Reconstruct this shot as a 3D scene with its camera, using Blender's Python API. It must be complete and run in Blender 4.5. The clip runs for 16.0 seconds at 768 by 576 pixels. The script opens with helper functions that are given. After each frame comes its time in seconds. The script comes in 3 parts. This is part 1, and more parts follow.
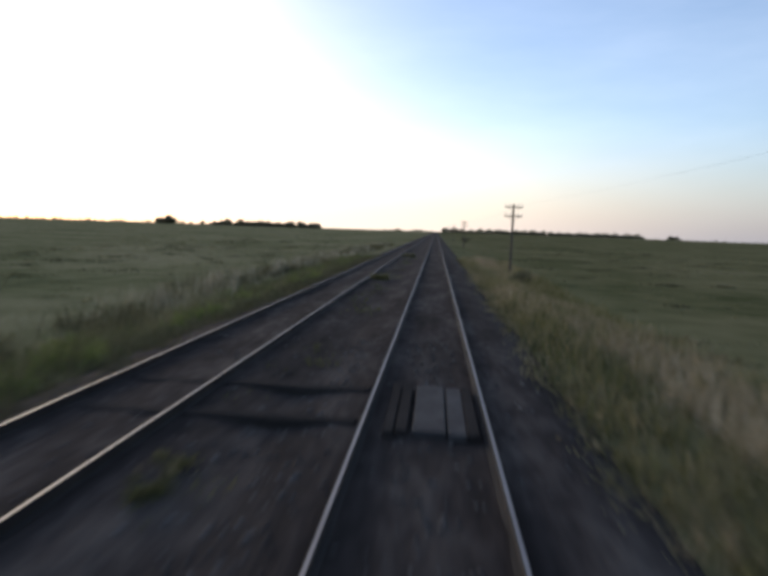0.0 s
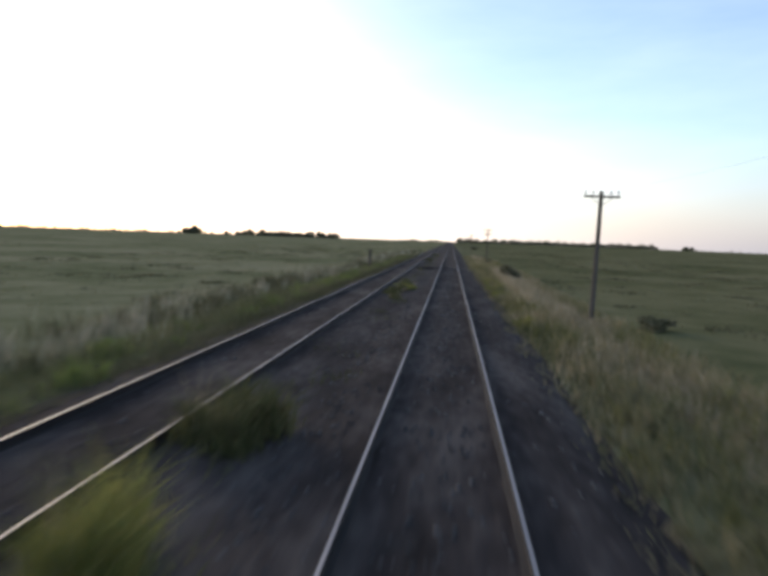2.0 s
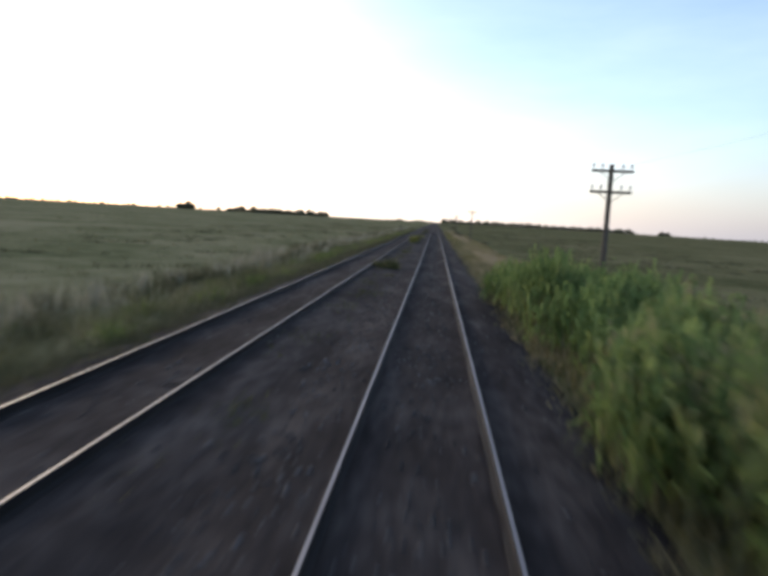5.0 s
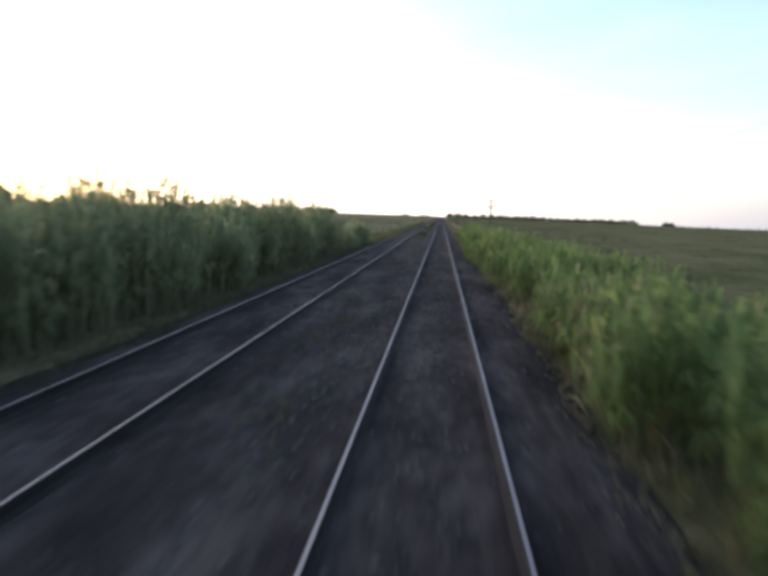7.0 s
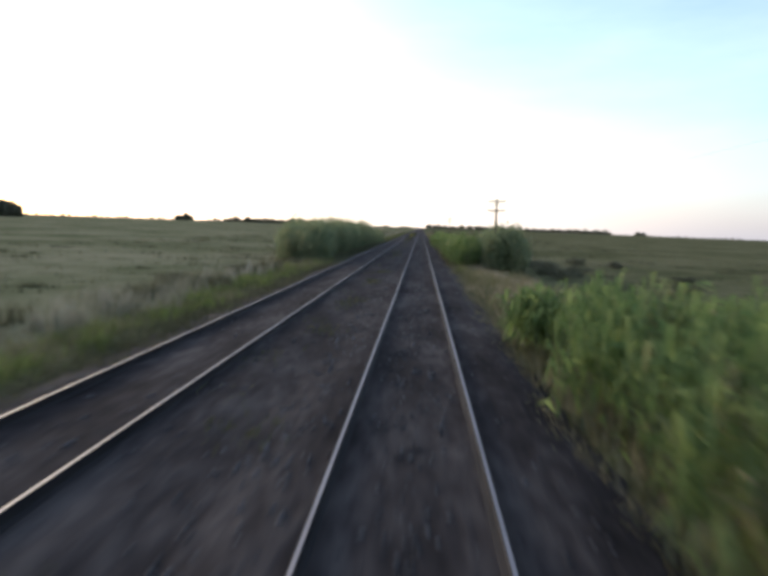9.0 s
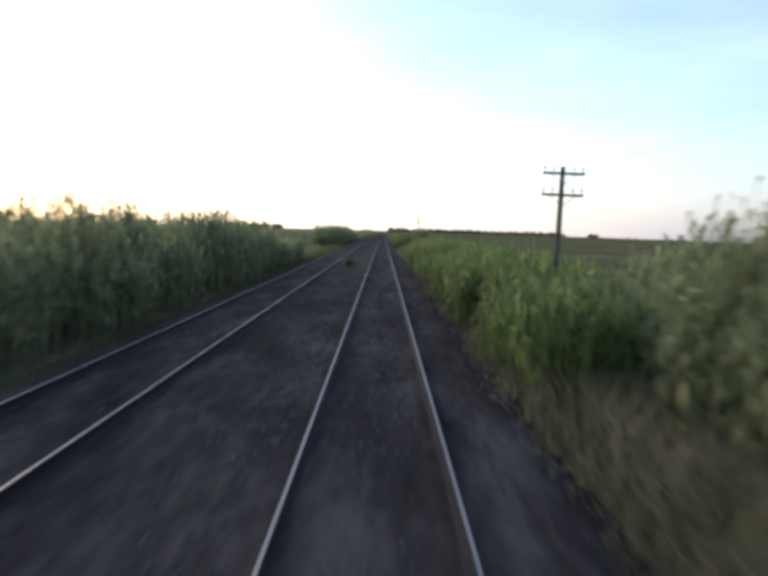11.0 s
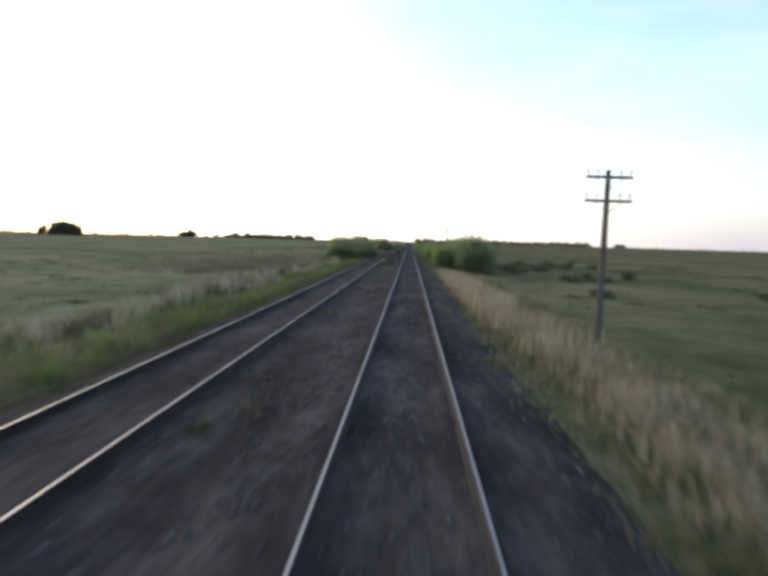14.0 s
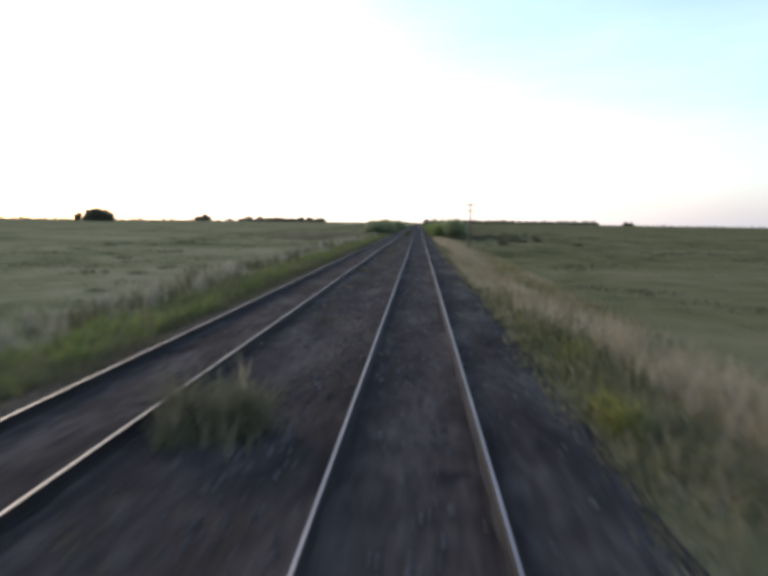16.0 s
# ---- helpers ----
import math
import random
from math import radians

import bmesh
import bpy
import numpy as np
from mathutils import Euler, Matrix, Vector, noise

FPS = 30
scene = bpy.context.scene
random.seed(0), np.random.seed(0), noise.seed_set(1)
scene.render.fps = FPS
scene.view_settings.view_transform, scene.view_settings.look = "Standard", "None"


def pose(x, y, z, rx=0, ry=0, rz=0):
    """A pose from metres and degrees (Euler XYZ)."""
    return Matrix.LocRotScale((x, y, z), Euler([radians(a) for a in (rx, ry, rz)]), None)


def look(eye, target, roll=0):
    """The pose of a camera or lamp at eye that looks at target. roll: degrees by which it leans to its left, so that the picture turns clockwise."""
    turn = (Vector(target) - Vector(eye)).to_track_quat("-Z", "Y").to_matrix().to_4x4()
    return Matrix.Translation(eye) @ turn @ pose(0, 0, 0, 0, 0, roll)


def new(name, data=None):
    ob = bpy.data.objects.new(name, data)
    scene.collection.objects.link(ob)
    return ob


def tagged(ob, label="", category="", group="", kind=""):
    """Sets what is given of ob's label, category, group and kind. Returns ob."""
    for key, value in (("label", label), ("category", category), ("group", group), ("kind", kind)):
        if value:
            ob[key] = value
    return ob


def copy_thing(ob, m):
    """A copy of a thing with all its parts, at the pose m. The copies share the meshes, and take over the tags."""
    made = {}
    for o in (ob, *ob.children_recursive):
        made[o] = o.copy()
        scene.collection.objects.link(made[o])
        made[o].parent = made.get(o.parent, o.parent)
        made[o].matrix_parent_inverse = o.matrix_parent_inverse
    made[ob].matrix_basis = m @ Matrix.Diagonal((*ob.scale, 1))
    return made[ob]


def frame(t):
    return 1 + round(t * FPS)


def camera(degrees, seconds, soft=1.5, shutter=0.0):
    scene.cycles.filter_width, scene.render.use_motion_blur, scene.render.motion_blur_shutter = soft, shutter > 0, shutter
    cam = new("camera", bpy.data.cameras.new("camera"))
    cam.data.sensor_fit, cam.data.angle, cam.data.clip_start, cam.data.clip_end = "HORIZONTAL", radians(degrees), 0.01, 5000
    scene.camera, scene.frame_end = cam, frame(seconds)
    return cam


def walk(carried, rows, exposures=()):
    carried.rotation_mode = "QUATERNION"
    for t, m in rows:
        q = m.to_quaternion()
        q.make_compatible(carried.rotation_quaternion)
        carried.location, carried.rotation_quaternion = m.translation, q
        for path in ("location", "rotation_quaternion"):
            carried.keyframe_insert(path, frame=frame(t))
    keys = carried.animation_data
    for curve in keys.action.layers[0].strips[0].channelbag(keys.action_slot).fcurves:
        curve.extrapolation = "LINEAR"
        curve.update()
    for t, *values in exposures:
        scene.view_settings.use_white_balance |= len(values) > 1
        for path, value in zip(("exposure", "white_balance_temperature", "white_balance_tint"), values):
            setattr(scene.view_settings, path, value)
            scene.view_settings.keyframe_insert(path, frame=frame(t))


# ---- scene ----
SPEED = 24.21            # metres per second, backwards along the track
# seconds, across, height, yaw, pitch, roll
PATH = [
    (0.0, 0.033, 2.537, 5.21, -5.86, -1.92),
    (0.5, 0.018, 2.513, 4.95, -6.45, -2.48),
    (1.0, 0.058, 2.515, 5.01, -6.33, -2.21),
    (1.5, 0.048, 2.531, 6.24, -7.60, -1.49),
    (2.0, 0.061, 2.551, 6.71, -4.91, -2.03),
    (2.5, 0.027, 2.544, 6.56, -4.69, -2.59),
    (3.0, 0.018, 2.555, 5.02, -6.47, -2.18),
    (3.5, 0.011, 2.522, 4.68, -6.87, -2.25),
    (4.0, 0.019, 2.524, 5.73, -8.13, -2.80),
    (4.2, -0.019, 2.567, 5.12, -7.07, -3.81),
    (4.9, -0.004, 2.565, 5.16, -6.92, -3.34),
    (5.6, 0.011, 2.563, 5.20, -6.78, -2.86),
    (6.3, 0.026, 2.561, 5.24, -6.63, -2.39),
    (6.5, 0.009, 2.539, 6.22, -7.34, -2.43),
    (7.0, 0.038, 2.531, 5.71, -7.40, -2.25),
    (7.5, 0.050, 2.509, 5.06, -7.60, -2.12),
    (8.0, 0.044, 2.534, 4.30, -5.96, -1.92),
    (8.2, 0.030, 2.554, 4.40, -6.52, -2.33),
    (8.9, 0.023, 2.563, 3.80, -6.26, -2.04),
    (9.6, 0.017, 2.573, 3.20, -6.00, -1.74),
    (10.3, 0.010, 2.583, 2.61, -5.73, -1.44),
    (10.5, -0.005, 2.565, 1.86, -5.28, -1.21),
    (11.0, 0.028, 2.538, -0.12, -5.78, -1.72),
    (11.5, 0.046, 2.594, 0.70, -7.22, -2.21),
    (12.0, 0.081, 2.554, 3.17, -7.22, -1.92),
    (12.5, 0.075, 2.554, 4.04, -8.47, -1.01),
    (13.0, 0.071, 2.553, 3.29, -6.98, -1.95),
    (13.5, 0.073, 2.568, 3.35, -6.95, -1.00),
    (14.0, 0.030, 2.546, 2.61, -4.75, -1.50),
    (14.5, 0.063, 2.582, 3.06, -7.07, -1.62),
    (15.0, 0.055, 2.529, 3.66, -6.90, -0.40),
    (15.5, 0.028, 2.548, 3.52, -7.91, -0.77),
    (16.0, 0.042, 2.538, 3.48, -6.62, -0.68),
]

cam = camera(68.0, 16.0, soft=4.2, shutter=0.3)
walk(cam, [(t, pose(x, -SPEED * t, z, 90 + pitch, roll, yaw)) for t, x, z, yaw, pitch, roll in PATH],
     exposures=((0.0, 0.55), (1.0, 0.7), (1.5, 0.92), (2.5, 0.88), (4.2, 0.86), (6.3, 1.18), (7.5, 1.26), (8.2, 1.22), (10.4, 1.1), (12.5, 1.3), (16.0, 1.2)))

# ---- light ----
SUN_AZ, SUN_EL = radians(-42), radians(13)     # from the heading, to the west; low evening sun
world = bpy.data.worlds.new("evening_sky")
scene.world = world
world.use_nodes = True
wn, wl = world.node_tree.nodes, world.node_tree.links
wn.clear()
sky = wn.new("ShaderNodeTexSky")
sky.sky_type, sky.sun_disc = "NISHITA", False
sky.sun_elevation, sky.sun_rotation = SUN_EL, SUN_AZ
sky.air_density, sky.dust_density, sky.ozone_density = 1.0, 1.0, 1.6
coord = wn.new("ShaderNodeTexCoord")
stretch = wn.new("ShaderNodeMapping")
stretch.inputs["Scale"].default_value = (1.0, 1.0, 4.0)
wl.new(coord.outputs["Generated"], stretch.inputs["Vector"])
wisps = wn.new("ShaderNodeTexNoise")
wisps.inputs["Scale"].default_value, wisps.inputs["Detail"].default_value, wisps.inputs["Roughness"].default_value = 2.6, 6.0, 0.55
wl.new(stretch.outputs[0], wisps.inputs["Vector"])
ramp = wn.new("ShaderNodeMapRange")
ramp.inputs["From Min"].default_value, ramp.inputs["From Max"].default_value = 0.36, 0.74
ramp.inputs["To Min"].default_value, ramp.inputs["To Max"].default_value = 0.06, 0.16
wl.new(wisps.outputs["Fac"], ramp.inputs["Value"])
cloud = wn.new("ShaderNodeMix")
cloud.data_type = "RGBA"
cloud.inputs["B"].default_value = (7.4, 7.8, 8.8, 1)
wl.new(ramp.outputs[0], cloud.inputs["Factor"])
clear = wn.new("ShaderNodeHueSaturation")
clear.inputs["Saturation"].default_value = 1.18
wl.new(sky.outputs[0], clear.inputs["Color"])
air_tint = wn.new("ShaderNodeMix")
air_tint.data_type, air_tint.blend_type = "RGBA", "MULTIPLY"
air_tint.inputs["Factor"].default_value = 1.0
air_tint.inputs["B"].default_value = (0.99, 0.93, 1.01, 1)
wl.new(clear.outputs[0], air_tint.inputs["A"])
wl.new(air_tint.outputs["Result"], cloud.inputs["A"])
# pinkish haze low over the plain
split = wn.new("ShaderNodeSeparateXYZ")
wl.new(coord.outputs["Generated"], split.inputs[0])
low = wn.new("ShaderNodeMapRange")
low.interpolation_type = "SMOOTHSTEP"
low.inputs["From Min"].default_value, low.inputs["From Max"].default_value = -0.02, 0.19
low.inputs["To Min"].default_value, low.inputs["To Max"].default_value = 0.85, 0.0
wl.new(split.outputs["Z"], low.inputs["Value"])
haze = wn.new("ShaderNodeMix")
haze.data_type = "RGBA"
# warm towards the sunset, lilac-grey away from it
sunward = wn.new("ShaderNodeVectorMath")
sunward.operation = "DOT_PRODUCT"
sunward.inputs[1].default_value = (math.sin(SUN_AZ), math.cos(SUN_AZ), 0.0)
wl.new(coord.outputs["Generated"], sunward.inputs[0])
glow = wn.new("ShaderNodeMapRange")
glow.interpolation_type = "SMOOTHSTEP"
glow.inputs["From Min"].default_value, glow.inputs["From Max"].default_value = 0.25, 1.0
wl.new(sunward.outputs["Value"], glow.inputs["Value"])
haze_tint = wn.new("ShaderNodeMix")
haze_tint.data_type = "RGBA"
haze_tint.inputs["A"].default_value, haze_tint.inputs["B"].default_value = (1.9, 1.92, 2.25, 1), (6.4, 5.5, 5.0, 1)
wl.new(glow.outputs[0], haze_tint.inputs["Factor"])
# the air brightens again opposite the sun
counter = wn.new("ShaderNodeMapRange")
counter.interpolation_type = "SMOOTHSTEP"
counter.inputs["From Min"].default_value, counter.inputs["From Max"].default_value = 0.1, -1.0
wl.new(sunward.outputs["Value"], counter.inputs["Value"])
counter_tint = wn.new("ShaderNodeMix")
counter_tint.data_type = "RGBA"
counter_tint.inputs["B"].default_value = (5.6, 5.1, 5.2, 1)
wl.new(counter.outputs[0], counter_tint.inputs["Factor"])
wl.new(haze_tint.outputs["Result"], counter_tint.inputs["A"])
wl.new(counter_tint.outputs["Result"], haze.inputs["B"])
wl.new(low.outputs[0], haze.inputs["Factor"])
wl.new(cloud.outputs["Result"], haze.inputs["A"])
air = wn.new("ShaderNodeBackground")
air.inputs["Strength"].default_value = 0.15
wl.new(haze.outputs["Result"], air.inputs["Color"])
sky_out = wn.new("ShaderNodeOutputWorld")
wl.new(air.outputs[0], sky_out.inputs["Surface"])

sun_data = bpy.data.lights.new("low_sun", "SUN")
sun_data.energy, sun_data.angle, sun_data.color = 0.75, radians(14), (1.0, 0.87, 0.68)
sun = new("low_sun", sun_data)
sun_way = Vector((math.sin(SUN_AZ) * math.cos(SUN_EL), math.cos(SUN_AZ) * math.cos(SUN_EL), math.sin(SUN_EL)))
sun.matrix_world = look(sun_way * 50, (0, 0, 0))


# ---- materials ----
def material(name, stops, grain=8.0, coarse=0.15, rough=0.9, metal=0.0, bump=0.0, leafy=0.0, random_part=0.25, gloss=0.25, along=1.0):
    """Colours blended by a fine grain, broad patches and a chance value per piece."""
    m = bpy.data.materials.new(name)
    m.use_nodes = True
    n, l = m.node_tree.nodes, m.node_tree.links
    bsdf = n["Principled BSDF"]
    geo = n.new("ShaderNodeNewGeometry")
    fine, broad = n.new("ShaderNodeTexNoise"), n.new("ShaderNodeTexNoise")
    for node, scale, detail in ((fine, grain, 6), (broad, coarse, 4)):
        node.inputs["Scale"].default_value, node.inputs["Detail"].default_value = scale, detail
        stretch_ = n.new("ShaderNodeMapping")
        stretch_.inputs["Scale"].default_value = (1.0, along, 1.0)
        l.new(geo.outputs["Position"], stretch_.inputs["Vector"])
        l.new(stretch_.outputs[0], node.inputs["Vector"])
    a = n.new("ShaderNodeMath")
    a.operation = "MULTIPLY_ADD"
    a.inputs[1].default_value = 0.45
    l.new(fine.outputs["Fac"], a.inputs[0])
    b = n.new("ShaderNodeMath")
    b.operation = "MULTIPLY"
    b.inputs[1].default_value = 0.75
    l.new(broad.outputs["Fac"], b.inputs[0])
    l.new(b.outputs[0], a.inputs[2])
    r = n.new("ShaderNodeMath")
    r.operation = "MULTIPLY_ADD"
    r.inputs[1].default_value = random_part
    l.new(geo.outputs["Random Per Island"], r.inputs[0])
    l.new(a.outputs[0], r.inputs[2])
    colours = n.new("ShaderNodeValToRGB")
    lo, hi = 0.38, 0.78 + random_part
    while len(colours.color_ramp.elements) < len(stops):
        colours.color_ramp.elements.new(0.5)
    for i, (e, c) in enumerate(zip(colours.color_ramp.elements, stops)):
        e.position, e.color = min(1.0, lo + (hi - lo) * i / max(1, len(stops) - 1)), (*c, 1)
    l.new(r.outputs[0], colours.inputs[0])
    l.new(colours.outputs[0], bsdf.inputs["Base Color"])
    bsdf.inputs["Roughness"].default_value, bsdf.inputs["Metallic"].default_value = rough, metal
    bsdf.inputs["Specular IOR Level"].default_value = 0.0 if leafy else gloss
    if bump:
        bp = n.new("ShaderNodeBump")
        bp.inputs["Strength"].default_value, bp.inputs["Distance"].default_value = bump, 0.04
        l.new(fine.outputs["Fac"], bp.inputs["Height"])
        l.new(bp.outputs[0], bsdf.inputs["Normal"])
    if leafy:
        tr, mix = n.new("ShaderNodeBsdfTranslucent"), n.new("ShaderNodeMixShader")
        mix.inputs[0].default_value = leafy
        l.new(colours.outputs[0], tr.inputs["Color"])
        l.new(bsdf.outputs[0], mix.inputs[1])
        l.new(tr.outputs[0], mix.inputs[2])
        l.new(mix.outputs[0], n["Material Output"].inputs["Surface"])
    return m


M_FIELD = material("pasture", [(0.068, 0.076, 0.036), (0.13, 0.128, 0.065), (0.184, 0.169, 0.094), (0.232, 0.204, 0.121)], 0.5, 0.05, bump=0.1, random_part=0.0, gloss=0.0)
M_BALLAST = material("ballast", [(0.0205, 0.0174, 0.016), (0.039, 0.033, 0.0303), (0.078, 0.067, 0.0595)], 6.0, 1.1, 1.0, bump=0.8, random_part=0.0, gloss=0.02, along=0.3)
M_STONE = material("crushed_stone", [(0.03, 0.0285, 0.029), (0.066, 0.0625, 0.061), (0.14, 0.132, 0.126)], 20.0, 0.5, random_part=0.4, gloss=0.05)
M_STEEL = material("polished_rail_head", [(0.19, 0.178, 0.175), (0.27, 0.255, 0.25)], 30.0, 1.0, 0.6, 1.0, random_part=0.0)
M_RUST = material("rusty_steel", [(0.011, 0.0099, 0.0095), (0.019, 0.0166, 0.0155), (0.029, 0.024, 0.0215)], 40.0, 1.0, 0.85, random_part=0.0)
M_SLEEPER = material("weathered_sleeper", [(0.017, 0.015, 0.0145), (0.03, 0.027, 0.0255), (0.048, 0.043, 0.039)], 18.0, 0.6, 1.0, bump=0.5, gloss=0.02)
M_PLANK = material("grey_plank", [(0.026, 0.0255, 0.026), (0.048, 0.0465, 0.047), (0.078, 0.075, 0.075)], 14.0, 1.6, bump=0.5, gloss=0.1)
M_POLE = material("weathered_pole", [(0.04, 0.033, 0.026), (0.08, 0.066, 0.052), (0.12, 0.1, 0.085)], 12.0, 0.6, bump=0.4)
M_CERAMIC = material("insulator_glaze", [(0.3, 0.3, 0.3), (0.5, 0.5, 0.5)], 20.0, 1.0, 0.25)
M_STRAW = material("verge_grass", [(0.072, 0.088, 0.034), (0.145, 0.142, 0.054), (0.28, 0.228, 0.14), (0.4, 0.33, 0.225)], 0.7, 0.22, leafy=0.35, random_part=0.3)
M_GREEN = material("bank_grass", [(0.06, 0.068, 0.036), (0.098, 0.104, 0.052), (0.155, 0.147, 0.082), (0.22, 0.19, 0.12)], 0.5, 0.16, leafy=0.35, random_part=0.25)
M_SEED = material("ripe_seed_heads", [(0.165, 0.134, 0.08), (0.3, 0.246, 0.155), (0.44, 0.366, 0.255)], 0.8, 0.25, leafy=0.3, random_part=0.4)
M_PALE = material("pale_plumes", [(0.085, 0.092, 0.045), (0.17, 0.16, 0.1), (0.38, 0.345, 0.26)], 0.8, 0.3, leafy=0.3, random_part=0.4)
M_TUFT = material("pasture_tufts", [(0.078, 0.081, 0.043), (0.155, 0.15, 0.084), (0.255, 0.23, 0.145)], 0.5, 0.05, leafy=0.25, random_part=0.25)
M_CANE = material("cane_leaf", [(0.145, 0.19, 0.106), (0.208, 0.253, 0.136), (0.29, 0.31, 0.157), (0.355, 0.328, 0.176)], 0.8, 0.3, leafy=0.6, random_part=0.35)
M_REED = material("bright_reed_leaf", [(0.1, 0.158, 0.052), (0.165, 0.232, 0.078), (0.235, 0.285, 0.102), (0.275, 0.25, 0.13)], 0.8, 0.3, leafy=0.55, random_part=0.35)
M_STALK = material("cane_stalk", [(0.08, 0.09, 0.045), (0.15, 0.145, 0.08)], 3.0, 0.5, random_part=0.4)
M_TREE = material("tree_foliage", [(0.12, 0.125, 0.085), (0.175, 0.175, 0.12), (0.23, 0.218, 0.148)], 0.4, 0.05, leafy=0.62, random_part=0.3)
M_SHRUB = material("shrub_foliage", [(0.078, 0.082, 0.046), (0.122, 0.118, 0.072), (0.17, 0.152, 0.1)], 2.0, 0.3, leafy=0.2, random_part=0.3)
M_BARK = material("bark", [(0.04, 0.033, 0.026), (0.09, 0.075, 0.06)], 6.0, 0.5)
M_RANK = material("rank_weed", [(0.06, 0.062, 0.034), (0.09, 0.09, 0.05), (0.14, 0.125, 0.08)], 1.0, 0.25, leafy=0.3, random_part=0.3)
M_DRY = material("dry_weed", [(0.1, 0.098, 0.06), (0.16, 0.145, 0.095), (0.25, 0.215, 0.15)], 0.8, 0.2, leafy=0.3, random_part=0.35)
M_LEAF = material("broad_weed_leaf", [(0.075, 0.1, 0.034), (0.135, 0.168, 0.052), (0.21, 0.225, 0.08)], 0.7, 0.3, leafy=0.35, random_part=0.3)
M_PLUME = material("white_plume", [(0.16, 0.155, 0.1), (0.26, 0.245, 0.175), (0.39, 0.36, 0.28)], 0.8, 0.3, leafy=0.3, random_part=0.4)
M_BROWN = material("dead_weed", [(0.11, 0.105, 0.056), (0.185, 0.165, 0.094), (0.27, 0.23, 0.145)], 0.8, 0.4, leafy=0.3, random_part=0.35)
M_WEED = material("trackside_weed", [(0.05, 0.06, 0.026), (0.088, 0.092, 0.04), (0.145, 0.13, 0.066)], 1.2, 0.4, leafy=0.3, random_part=0.35)
M_YELLOW = material("flowering_weed", [(0.105, 0.125, 0.038), (0.185, 0.192, 0.058), (0.3, 0.265, 0.09)], 1.2, 0.4, leafy=0.35, random_part=0.4)


# ---- building helpers ----
def mesh_from(name, verts, faces, mats, face_mat=None):
    me = bpy.data.meshes.new(name)
    me.from_pydata([tuple(v) for v in verts], [], faces)
    for m in mats:
        me.materials.append(m)
    if face_mat is not None:
        me.polygons.foreach_set("material_index", np.asarray(face_mat, dtype=np.int32))
    me.update()
    return me


def big_mesh(name, verts, tris, mat):
    """A mesh of triangles from arrays."""
    me = bpy.data.meshes.new(name)
    me.vertices.add(len(verts))
    me.vertices.foreach_set("co", np.asarray(verts, dtype=np.float32).ravel())
    n = len(tris)
    me.loops.add(3 * n)
    me.loops.foreach_set("vertex_index", np.asarray(tris, dtype=np.int32).ravel())
    me.polygons.add(n)
    me.polygons.foreach_set("loop_start", np.arange(0, 3 * n, 3, dtype=np.int32))
    me.materials.append(mat)
    me.update(calc_edges=True)
    return me


def part(name, bm, mat, parent, label=""):
    me = bpy.data.meshes.new(name)
    bm.to_mesh(me)
    bm.free()
    me.materials.append(mat)
    ob = new(name, me)
    ob.parent = parent
    return tagged(ob, label)


def box(sx, sy, sz, at=(0, 0, 0), bevel=0.0, bm=None):
    bm = bm or bmesh.new()
    made = bmesh.ops.create_cube(bm, size=1.0, matrix=Matrix.Translation(at) @ Matrix.Diagonal((sx, sy, sz, 1)))
    if bevel:
        edges = {e for v in made["verts"] for e in v.link_edges}
        bmesh.ops.bevel(bm, geom=list(edges), offset=bevel, segments=1, affect="EDGES")
    return bm


def rod(r0, r1, a, b, sides=10, bm=None):
    bm = bm or bmesh.new()
    a, b = Vector(a), Vector(b)
    turn = (b - a).to_track_quat("Z", "Y").to_matrix().to_4x4()
    bmesh.ops.create_cone(bm, cap_ends=True, segments=sides, radius1=r0, radius2=r1, depth=(b - a).length,
                          matrix=Matrix.Translation((a + b) / 2) @ turn)
    return bm


def smooth_step(x, a, b):
    t = np.clip((x - a) / (b - a), 0, 1)
    return t * t * (3 - 2 * t)


def ground_z(x, y):
    """The plain, and the low embankment that carries both tracks."""
    x, y = np.asarray(x, dtype=float), np.asarray(y, dtype=float)
    plain = -0.75 + 0.07 * np.sin(x * 0.21 + 1.3) * np.sin(y * 0.13) + 0.05 * np.sin(x * 0.07 + y * 0.05)
    bank = smooth_step(-np.abs(x + 2.17), -8.0, -4.6)
    return plain * (1 - bank) + -0.42 * bank


def far_z(x):
    return -0.75 - 0.005 * np.maximum(0, np.asarray(x, dtype=float) - 800)


RNG = np.random.default_rng(7)


